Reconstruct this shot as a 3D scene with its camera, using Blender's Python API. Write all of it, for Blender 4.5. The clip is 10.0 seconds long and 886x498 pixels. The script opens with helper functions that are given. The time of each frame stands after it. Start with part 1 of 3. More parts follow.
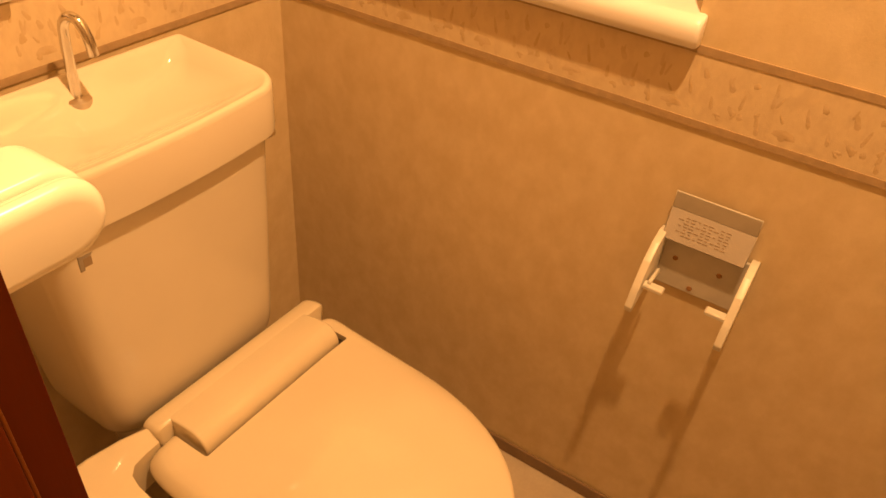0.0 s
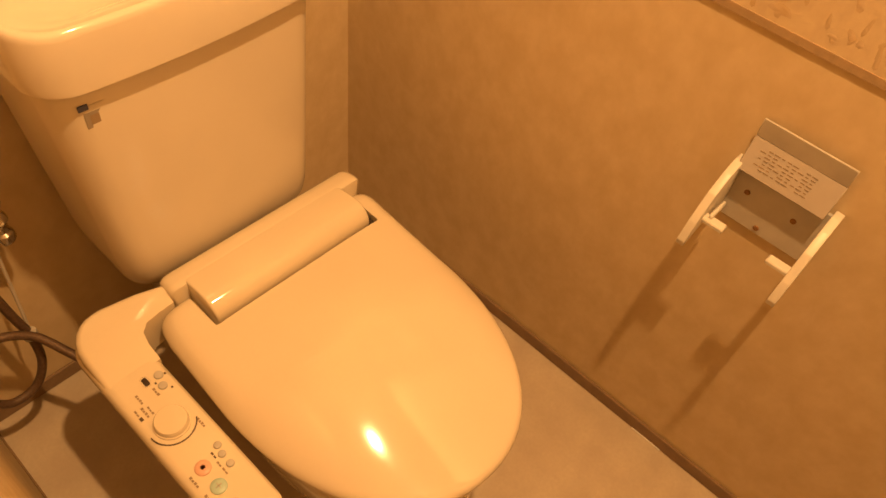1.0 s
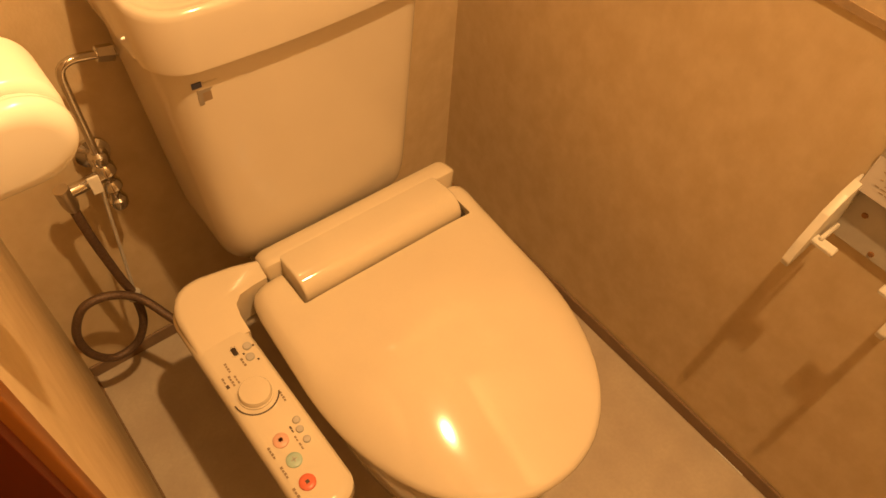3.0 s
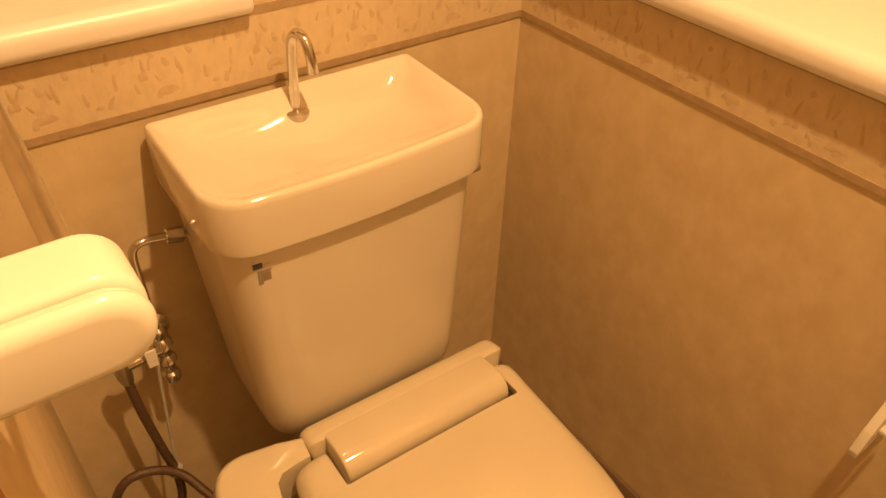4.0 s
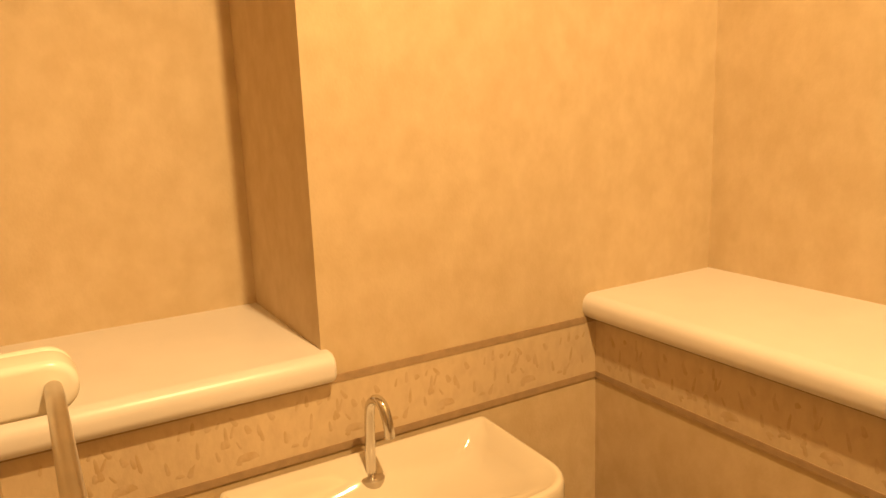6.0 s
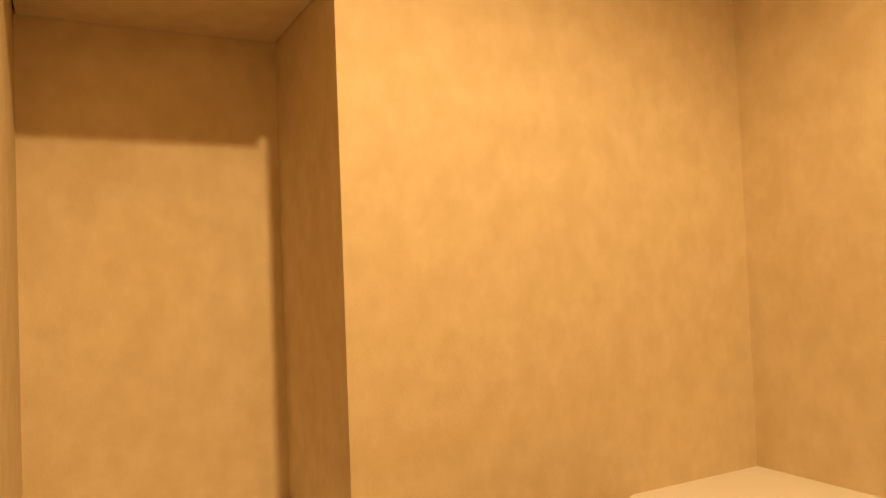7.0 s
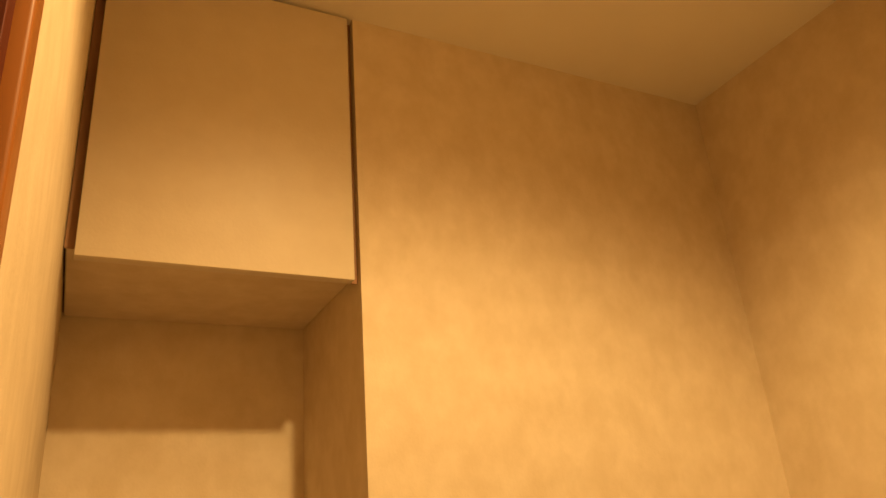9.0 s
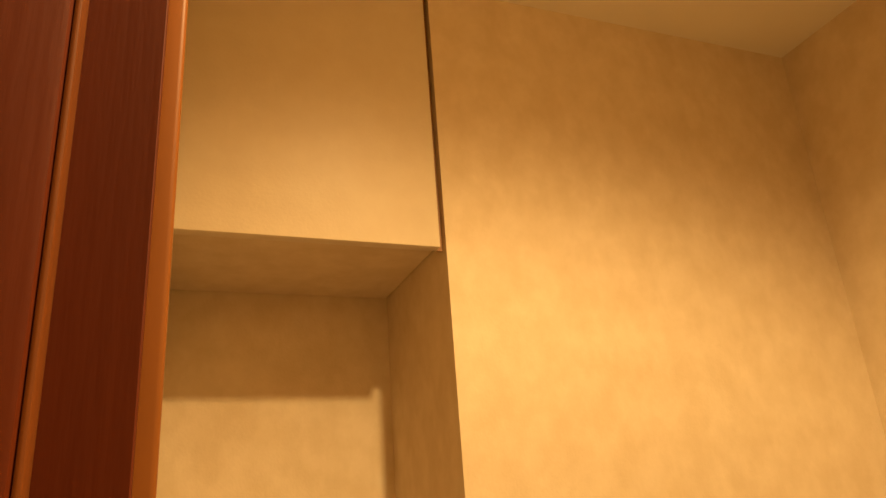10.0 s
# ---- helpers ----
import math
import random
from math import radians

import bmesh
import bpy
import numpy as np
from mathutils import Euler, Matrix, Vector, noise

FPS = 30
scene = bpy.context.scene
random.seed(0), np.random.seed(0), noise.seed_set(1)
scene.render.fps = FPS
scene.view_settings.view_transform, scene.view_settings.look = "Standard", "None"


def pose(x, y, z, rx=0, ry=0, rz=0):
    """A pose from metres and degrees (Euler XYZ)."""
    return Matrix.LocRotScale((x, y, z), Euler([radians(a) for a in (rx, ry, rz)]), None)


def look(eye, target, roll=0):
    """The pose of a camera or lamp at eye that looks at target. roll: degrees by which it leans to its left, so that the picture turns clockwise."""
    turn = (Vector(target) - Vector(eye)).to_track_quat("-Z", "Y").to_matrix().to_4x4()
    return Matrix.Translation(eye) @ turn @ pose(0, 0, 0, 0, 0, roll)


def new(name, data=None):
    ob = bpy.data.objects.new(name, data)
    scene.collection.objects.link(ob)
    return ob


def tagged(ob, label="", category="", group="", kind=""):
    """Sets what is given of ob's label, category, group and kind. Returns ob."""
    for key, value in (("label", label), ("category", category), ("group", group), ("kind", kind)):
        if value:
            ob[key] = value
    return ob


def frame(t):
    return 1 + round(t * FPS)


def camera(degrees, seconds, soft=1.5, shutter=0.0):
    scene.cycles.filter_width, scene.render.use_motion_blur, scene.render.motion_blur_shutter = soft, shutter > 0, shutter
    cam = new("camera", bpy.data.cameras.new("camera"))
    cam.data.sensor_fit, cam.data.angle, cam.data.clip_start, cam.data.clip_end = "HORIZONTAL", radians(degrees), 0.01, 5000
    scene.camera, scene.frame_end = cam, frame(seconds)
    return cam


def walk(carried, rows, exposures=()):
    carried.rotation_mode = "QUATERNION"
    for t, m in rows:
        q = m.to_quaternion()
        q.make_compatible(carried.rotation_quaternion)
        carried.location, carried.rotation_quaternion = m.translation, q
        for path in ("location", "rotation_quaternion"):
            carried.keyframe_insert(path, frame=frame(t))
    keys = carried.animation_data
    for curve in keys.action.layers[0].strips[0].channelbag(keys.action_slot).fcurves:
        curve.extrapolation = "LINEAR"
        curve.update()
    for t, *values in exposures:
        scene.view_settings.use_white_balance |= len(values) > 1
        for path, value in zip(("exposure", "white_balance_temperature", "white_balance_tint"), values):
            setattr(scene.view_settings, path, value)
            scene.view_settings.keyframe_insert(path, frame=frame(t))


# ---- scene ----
cam = camera(62.3, 10.0)
PATH = [
    (0, (-0.984, -0.966, 1.354), (0.383, -0.172, 0.129), 5.1),
    (0.5, (-0.889, -0.963, 1.347), (0.325, -0.128, -0.004), 7.1),
    (1, (-0.848, -0.939, 1.353), (0.176, -0.188, -0.192), 9.0),
    (1.5, (-0.837, -0.941, 1.354), (0.048, -0.213, -0.285), 9.5),
    (2, (-0.836, -0.94, 1.357), (-0.055, -0.29, -0.366), 10.1),
    (2.2, (-0.838, -0.939, 1.359), (-0.076, -0.283, -0.37), 9.5),
    (3.5, (-0.84, -0.931, 1.35), (0.045, 0.179, -0.059), 2.6),
    (4, (-0.845, -0.928, 1.366), (0.083, 0.318, 0.106), 1.7),
    (4.5, (-0.85, -0.921, 1.365), (0.118, 0.466, 0.299), 0.6),
    (5, (-0.849, -0.916, 1.362), (0.148, 0.589, 0.501), 0.1),
    (5.5, (-0.841, -0.923, 1.369), (0.152, 0.686, 0.718), -1.0),
    (6, (-0.837, -0.923, 1.369), (0.148, 0.772, 0.969), -2.2),
    (6.2, (-0.843, -0.923, 1.38), (0.135, 0.796, 1.087), -2.3),
    (7.5, (-0.843, -0.946, 1.417), (0.064, 0.817, 1.682), -2.4),
    (8, (-0.848, -0.946, 1.422), (0.052, 0.776, 1.895), -2.9),
    (8.5, (-0.854, -0.948, 1.426), (0.038, 0.72, 2.074), -3.6),
    (9, (-0.86, -0.954, 1.431), (-0.004, 0.687, 2.19), -4.6),
    (9.5, (-0.867, -0.95, 1.431), (-0.083, 0.703, 2.239), -3.6),
    (10, (-0.889, -0.936, 1.426), (-0.182, 0.799, 2.126), -4.2),
]
walk(cam, [(t, look(eye, target, roll)) for t, eye, target, roll in PATH],
     exposures=[(0, -0.04, 7300, 21), (2.2, 0.02, 7050, 15), (3.6, -0.18, 6550, 11.5), (4.5, -0.19, 6250, 8.5), (5.2, -0.08, 6100, 4), (6.2, -0.36, 6100, 2), (7.4, -0.68, 5950, -3), (9, -0.63, 5950, -4), (10, -0.50, 5900, -4)])

# ---- world and lamps ----
LAMP = Vector((-0.44, -0.95, 2.315))
world = bpy.data.worlds.new("world")
scene.world = world
world.use_nodes = True
world.node_tree.nodes["Background"].inputs[0].default_value = (0.9, 0.6, 0.35, 1)
world.node_tree.nodes["Background"].inputs[1].default_value = 0.02
bulb = bpy.data.lights.new("bulb_light", "SPOT")
bulb.energy, bulb.color, bulb.shadow_soft_size = 124.0, (1.0, 0.588, 0.238), 0.026
bulb.spot_size, bulb.spot_blend = radians(160), 0.55
lamp = new("bulb_light", bulb)
lamp.matrix_world = Matrix.Translation(LAMP)


# ---- materials ----
def material(name, colour, rough=0.5, metal=0.0, spots=0.0, scale=20.0, fine=0.0, fine_scale=300.0, bump=0.0, bump_scale=200.0,
             second=None, coat=0.0, stretch=(1, 1, 1), spread=(0.35, 0.65)):
    m = bpy.data.materials.new(name)
    m.use_nodes = True
    nodes, link = m.node_tree.nodes, m.node_tree.links.new
    shader = nodes["Principled BSDF"]
    shader.inputs["Roughness"].default_value = rough
    shader.inputs["Metallic"].default_value = metal
    shader.inputs["Coat Weight"].default_value = coat
    shader.inputs["Coat Roughness"].default_value = 0.12
    shader.inputs["Base Color"].default_value = (*colour, 1)
    coords = nodes.new("ShaderNodeTexCoord")
    mapping = nodes.new("ShaderNodeMapping")
    mapping.inputs["Scale"].default_value = stretch
    link(coords.outputs["Object"], mapping.inputs[0])

    def grain(s, detail=4.0):
        n = nodes.new("ShaderNodeTexNoise")
        n.inputs["Scale"].default_value, n.inputs["Detail"].default_value = s, detail
        link(mapping.outputs[0], n.inputs["Vector"])
        return n.outputs["Fac"]

    if spots or fine:
        other = second or tuple(c * 0.6 for c in colour)
        ramp = nodes.new("ShaderNodeMapRange")
        ramp.inputs["From Min"].default_value, ramp.inputs["From Max"].default_value = spread
        ramp.inputs["To Max"].default_value = spots
        link(grain(scale), ramp.inputs["Value"])
        mix = nodes.new("ShaderNodeMix")
        mix.data_type = "RGBA"
        mix.inputs["A"].default_value, mix.inputs["B"].default_value = (*colour, 1), (*other, 1)
        link(ramp.outputs[0], mix.inputs["Factor"])
        ramp2 = nodes.new("ShaderNodeMapRange")
        ramp2.inputs["From Min"].default_value, ramp2.inputs["From Max"].default_value = 0.3, 0.7
        ramp2.inputs["To Max"].default_value = fine
        link(grain(fine_scale, 2.0), ramp2.inputs["Value"])
        mix2 = nodes.new("ShaderNodeMix")
        mix2.data_type = "RGBA"
        link(mix.outputs["Result"], mix2.inputs["A"])
        mix2.inputs["B"].default_value = (*other, 1)
        link(ramp2.outputs[0], mix2.inputs["Factor"])
        link(mix2.outputs["Result"], shader.inputs["Base Color"])
        rr = nodes.new("ShaderNodeMapRange")
        rr.inputs["To Min"].default_value, rr.inputs["To Max"].default_value = rough * 0.9, min(1, rough * 1.15)
        link(grain(scale * 1.7), rr.inputs["Value"])
        link(rr.outputs[0], shader.inputs["Roughness"])
    if bump:
        b = nodes.new("ShaderNodeBump")
        b.inputs["Strength"].default_value, b.inputs["Distance"].default_value = bump, 0.002
        link(grain(bump_scale), b.inputs["Height"])
        link(b.outputs[0], shader.inputs["Normal"])
    return m


WALLPAPER = material("wallpaper", (0.635, 0.515, 0.340), 0.75, spots=0.37, scale=22, second=(0.46, 0.34, 0.18), fine=0.15, fine_scale=60, bump=0.2, bump_scale=240, stretch=(1, 1, 0.8), spread=(0.36, 0.66))
DOOR_PAPER = material("door_paper", (0.60, 0.50, 0.345), 0.5, spots=0.22, scale=22, second=(0.48, 0.37, 0.23), fine=0.08, fine_scale=80, bump=0.15, bump_scale=240)
BORDER = material("border_paper", (0.61, 0.49, 0.325), 0.7, spots=0.45, scale=60, second=(0.50, 0.38, 0.25), fine=0.15, fine_scale=160, bump=0.4, bump_scale=110, stretch=(1, 1, 0.6), spread=(0.45, 0.65))
MOTIF = material("border_motif", (0.49, 0.36, 0.21), 0.7, spots=0.5, scale=50, second=(0.60, 0.48, 0.35), bump=0.4, bump_scale=120)
BORDER_LINE = material("border_line", (0.41, 0.29, 0.17), 0.7, spots=0.4, scale=60, fine=0.2)
CEILING = material("ceiling_paper", (0.72, 0.65, 0.50), 0.85, spots=0.25, scale=6, second=(0.62, 0.54, 0.43), bump=0.2, bump_scale=300)
FLOOR = material("floor_vinyl", (0.55, 0.47, 0.36), 0.40, spots=0.6, scale=14, second=(0.42, 0.34, 0.26), fine=0.3, fine_scale=140, bump=0.12, bump_scale=120)
SKIRT = material("skirting_vinyl", (0.27, 0.175, 0.10), 0.5, spots=0.5, scale=25, fine=0.2)
CERAMIC = material("ceramic", (0.73, 0.67, 0.57), 0.07, spots=0.12, scale=5, coat=0.4)
CERAMIC_TANK = material("cistern_ceramic", (0.68, 0.62, 0.52), 0.22, spots=0.12, scale=5)
PLASTIC = material("ivory_plastic", (0.72, 0.63, 0.48), 0.085, spots=0.10, scale=7, fine=0.03, fine_scale=200)
PLASTIC_WHITE = material("white_plastic", (0.79, 0.77, 0.71), 0.26, spots=0.08, scale=8)
HOLDER = material("holder_plastic", (0.66, 0.62, 0.54), 0.35, spots=0.15, scale=20)
FLAP = material("flap_plastic", (0.47, 0.425, 0.385), 0.45, spots=0.2, scale=25)
PLASTIC_GREY = material("grey_plastic", (0.50, 0.47, 0.42), 0.45, spots=0.3, scale=30)
LEDGE = material("ledge_laminate", (0.82, 0.79, 0.78), 0.30, spots=0.12, scale=8, fine=0.04)
CHROME = material("chrome", (0.72, 0.70, 0.68), 0.14, 1.0, spots=0.2, scale=40)
STEEL = material("brushed_steel", (0.62, 0.57, 0.50), 0.32, 1.0, spots=0.25, scale=30, stretch=(1, 1, 0.1))
HOSE = material("braided_hose", (0.11, 0.065, 0.04), 0.45, 0.3, spots=0.6, scale=300, second=(0.18, 0.12, 0.08), bump=0.5, bump_scale=500)
WOOD = material("stained_wood", (0.088, 0.0145, 0.001), 0.65, spots=0.4, scale=10, second=(0.060, 0.009, 0.0006), fine=0.12, fine_scale=50, stretch=(6, 6, 0.5), bump=0.1, bump_scale=60)
# the stained wood again, with lamplight mixed into its colour
WOOD_LIT = material("lit_wood", (0.25, 0.09, 0.016), 0.4, spots=0.5, scale=12, second=(0.15, 0.05, 0.008), stretch=(6, 6, 0.5))
# lighter copy of the wood, coloured as the lamp's highlight on the stop's edge
WOOD_EDGE_LIT = material("lit_wood_edge", (0.15, 0.045, 0.008), 0.5, spots=0.5, scale=12, stretch=(6, 6, 0.5))
DARK = material("dark_gap", (0.04, 0.025, 0.015), 0.6, spots=0.3)
for wood in (WOOD, WOOD_LIT, WOOD_EDGE_LIT):
    wood.node_tree.nodes["Principled BSDF"].inputs["Specular IOR Level"].default_value = 0.12
BAFFLE = material("baffle", (0.08, 0.07, 0.06), 0.5, spots=0.2)
# brown of the shade in the cupboard's gaps; also colours the holder's screws
GAP = material("gap_shade_and_screw", (0.30, 0.15, 0.06), 0.7, spots=0.3)
INK = material("ink", (0.10, 0.07, 0.05), 0.5, spots=0.3)
INK_FAINT = material("faint_ink", (0.31, 0.23, 0.15), 0.5, spots=0.3)
PRINT = material("faded_print", (0.62, 0.57, 0.48), 0.5, spots=0.3)
BLUE = material("blue_ink", (0.05, 0.06, 0.15), 0.5, spots=0.2)
PAPER = material("label_paper", (0.30, 0.26, 0.21), 0.5, spots=0.2)
RED = material("red_rubber", (0.74, 0.17, 0.10), 0.35, spots=0.2)
PINK = material("pink_rubber", (0.76, 0.45, 0.34), 0.35, spots=0.2)
GREEN = material("green_rubber", (0.42, 0.57, 0.50), 0.35, spots=0.2)
GLOW = bpy.data.materials.new("bulb_glow")
GLOW.use_nodes = True
GLOW.node_tree.nodes["Principled BSDF"].inputs["Emission Color"].default_value = (1.0, 0.66, 0.32, 1)
GLOW.node_tree.nodes["Principled BSDF"].inputs["Emission Strength"].default_value = 20.0


# ---- mesh helpers ----
def part(name, bm, mat, parent=None, label="", smooth=True):
    bmesh.ops.recalc_face_normals(bm, faces=bm.faces[:])
    mesh = bpy.data.meshes.new(name)
    bm.to_mesh(mesh)
    bm.free()
    mesh.materials.append(mat)
    for p in mesh.polygons:
        p.use_smooth = smooth
    if smooth:
        mesh.set_sharp_from_angle(angle=radians(38))
    ob = new(name, mesh)
    if parent:
        ob.parent = parent
    if label:
        tagged(ob, label=label)
    return ob


def thing(name, label, category, group=""):
    return tagged(new(name), label=label, category=category, group=group)


def structure(name, bm, mat, label, category, smooth=False):
    return tagged(part(name, bm, mat, None, "", smooth), label=label, category=category, kind="structure")


def add_box(bm, x0, x1, y0, y1, z0, z1, r=0.0, seg=3, m=None):
    made = bmesh.ops.create_cube(bm, size=1.0)["verts"]
    centre = Matrix.Translation(((x0 + x1) / 2, (y0 + y1) / 2, (z0 + z1) / 2)) @ Matrix.Diagonal((x1 - x0, y1 - y0, z1 - z0, 1))
    bmesh.ops.transform(bm, matrix=(m @ centre) if m else centre, verts=made)
    if r:
        edges = list({e for v in made for e in v.link_edges})
        bmesh.ops.bevel(bm, geom=edges, offset=r, segments=seg, profile=0.5, affect="EDGES")
    return bm


def box(x0, x1, y0, y1, z0, z1, r=0.0, seg=3, m=None):
    return add_box(bmesh.new(), x0, x1, y0, y1, z0, z1, r, seg, m)


def loft(rings, bm=None, cap=(True, True)):
    bm = bm or bmesh.new()
    rows = [[bm.verts.new(p) for p in ring] for ring in rings]
    n = len(rows[0])
    for a, b in zip(rows, rows[1:]):
        for i in range(n):
            bm.faces.new((a[i], a[(i + 1) % n], b[(i + 1) % n], b[i]))
    if cap[0]:
        bm.faces.new(rows[0][::-1])
    if cap[1]:
        bm.faces.new(rows[-1])
    return bm


def rounded(x0, x1, y0, y1, z, rf, rb, bow=0.0, n=7, swell=0.0):
    """A ring: rectangle with front corner radius rf, back radius rb, and a front that bows outwards."""
    pts = []
    most = min(x1 - x0, y1 - y0) * 0.49
    rf, rb = min(rf, most), min(rb, most)
    for cx, cy, r, a0 in ((x1 - rb, y1 - rb, rb, 0), (x0 + rb, y1 - rb, rb, 90), (x0 + rf, y0 + rf, rf, 180), (x1 - rf, y0 + rf, rf, 270)):
        for i in range(n):
            a = radians(a0 + 90 * i / (n - 1))
            pts.append([cx + r * math.cos(a), cy + r * math.sin(a), z])
        if a0 == 180:
            for i in range(1, 8):
                pts.append([x0 + rf + (x1 - x0 - 2 * rf) * i / 8, y0, z])
        if a0 == 0:
            for i in range(1, 16):
                x = x1 - rb - (x1 - x0 - 2 * rb) * i / 16
                pts.append([x, y1 - swell * math.exp(-((x + 0.452) / 0.048) ** 2), z])
    mid, half = (x0 + x1) / 2, (x1 - x0) / 2
    for p in pts:
        if bow and p[1] < (y0 + y1) / 2:
            p[1] -= bow * max(0, 1 - ((p[0] - mid) / half) ** 2)
    return pts


def spline(points, steps=8):
    pts = [Vector(p) for p in points]
    pts = [2 * pts[0] - pts[1]] + pts + [2 * pts[-1] - pts[-2]]
    out = []
    for i in range(1, len(pts) - 2):
        a, b, c, d = pts[i - 1:i + 3]
        for k in range(steps):
            t = k / steps
            out.append(0.5 * (2 * b + (c - a) * t + (2 * a - 5 * b + 4 * c - d) * t ** 2 + (3 * b - a - 3 * c + d) * t ** 3))
    return out + [pts[-2]]


def tube(points, radius, sides=12, steps=8, bm=None):
    line = spline(points, steps) if steps else [Vector(p) for p in points]
    rings, up = [], None
    for i, p in enumerate(line):
        way = (line[min(i + 1, len(line) - 1)] - line[max(i - 1, 0)]).normalized()
        if up is None:
            up = way.orthogonal().normalized()
        up = (up - way * up.dot(way)).normalized()
        side = way.cross(up)
        r = radius(i / (len(line) - 1)) if callable(radius) else radius
        rings.append([p + r * (math.cos(2 * math.pi * k / sides) * up + math.sin(2 * math.pi * k / sides) * side) for k in range(sides)])
    return loft(rings, bm)


def disc(centre, axis, profile, sides=20, bm=None, cap=(True, True)):
    """A turned shape: profile rows of (distance along the axis, radius)."""
    axis = Vector(axis).normalized()
    up = axis.orthogonal().normalized()
    side = axis.cross(up)
    c = Vector(centre)
    rings = [[c + axis * d + r * (math.cos(2 * math.pi * k / sides) * up + math.sin(2 * math.pi * k / sides) * side) for k in range(sides)] for d, r in profile]
    return loft(rings, bm, cap)


# ---- the room ----
XL, XR, YN, XN = -0.895, 0.284, 0.305, -0.502      # left wall, upper right wall, niche back, niche side
ZL, ZC, YE = 1.036, 2.284, -0.748                  # ledge top, ceiling, end of the ledge recess
YD = -0.688                                        # edge of the doorway
structure("floor", box(-2.0, 0.40, -1.5, 0.40, -0.05, 0.0), FLOOR, "pale beige mottled vinyl floor of the toilet room", "floor")
def carve(ob, cutter):
    """Takes the cutter's volume out of ob and removes the cutter."""
    mod = ob.modifiers.new("cut", "BOOLEAN")
    mod.operation, mod.object, mod.solver = "DIFFERENCE", cutter, "EXACT"
    bpy.context.view_layer.update()
    mesh = bpy.data.meshes.new_from_object(ob.evaluated_get(bpy.context.evaluated_depsgraph_get()))
    ob.modifiers.clear()
    ob.data = mesh
    bpy.data.objects.remove(cutter)
    mesh.set_sharp_from_angle(angle=radians(38))


ceiling = structure("ceiling", box(-2.0, 0.40, -1.5, 0.40, ZC, ZC + 0.14), CEILING, "plain cream papered ceiling", "ceiling")
carve(ceiling, part("cutter", disc((LAMP.x, LAMP.y, ZC - 0.02), (0, 0, 1), [(0, 0.100), (0.12, 0.100)], 40), CEILING))
structure("wall_back", box(XN, 0.40, 0, 0.40, 0, ZC), WALLPAPER, "cream mottled wallpaper on the wall behind the cistern", "wall")
structure("wall_below_niche", box(-1.0, XN, 0, 0.40, 0, ZL - 0.042), WALLPAPER, "cream wallpapered wall below the niche ledge", "wall")
structure("wall_niche_back", box(-1.0, XN, YN, 0.40, ZL - 0.042, ZC), WALLPAPER, "cream wallpapered back of the wall niche", "wall")
structure("wall_right_lower", box(0, 0.40, YE, 0, 0, ZL - 0.042), WALLPAPER, "cream wallpapered lower wall below the long ledge", "wall")
structure("wall_right_upper", box(XR, 0.40, YE, 0, ZL - 0.042, ZC), WALLPAPER, "cream wallpapered wall set back above the ledge", "wall")
structure("wall_right_front", box(0, 0.40, -1.5, YE, 0, ZC), WALLPAPER, "cream wallpapered wall beside the ledge recess", "wall")
structure("wall_left", box(-1.0, XL, YD, YN, 0, ZC), WALLPAPER, "cream wallpapered side wall with the towel rail", "wall")
structure("wall_above_door", box(-1.0, XL, -1.40, YD, 2.03, ZC), WALLPAPER, "cream wallpapered wall over the doorway", "wall")
structure("wall_front", box(-2.0, 0.0, -1.5, -1.40, 0, ZC), WALLPAPER, "plain cream wallpapered front wall", "wall")
structure("wall_hall", box(-2.1, -2.0, -1.5, 0.40, 0, ZC), WALLPAPER, "plain hall wall outside the doorway", "wall")
structure("wall_hall_end", box(-2.0, -1.0, 0.30, 0.40, 0, ZC), WALLPAPER, "plain hall end wall", "wall")

# paper border with its two brown lines
def border_piece(x0, x1, y0, y1):
    structure("border", box(x0, x1, y0, y1, 0.893, 0.985), BORDER, "wallpaper border with embossed leaf pattern in beige", "wallpaper border")
    e = 0.0012
    gx, gy = (e, 0) if x1 - x0 < 0.01 else (0, e)
    for z in (0.882, 0.985):
        structure("border_line", box(x0 - gx, x1, y0 - gy, y1, z, z + 0.011, 0), BORDER_LINE, "thin brown line edging the wallpaper border", "wallpaper border")


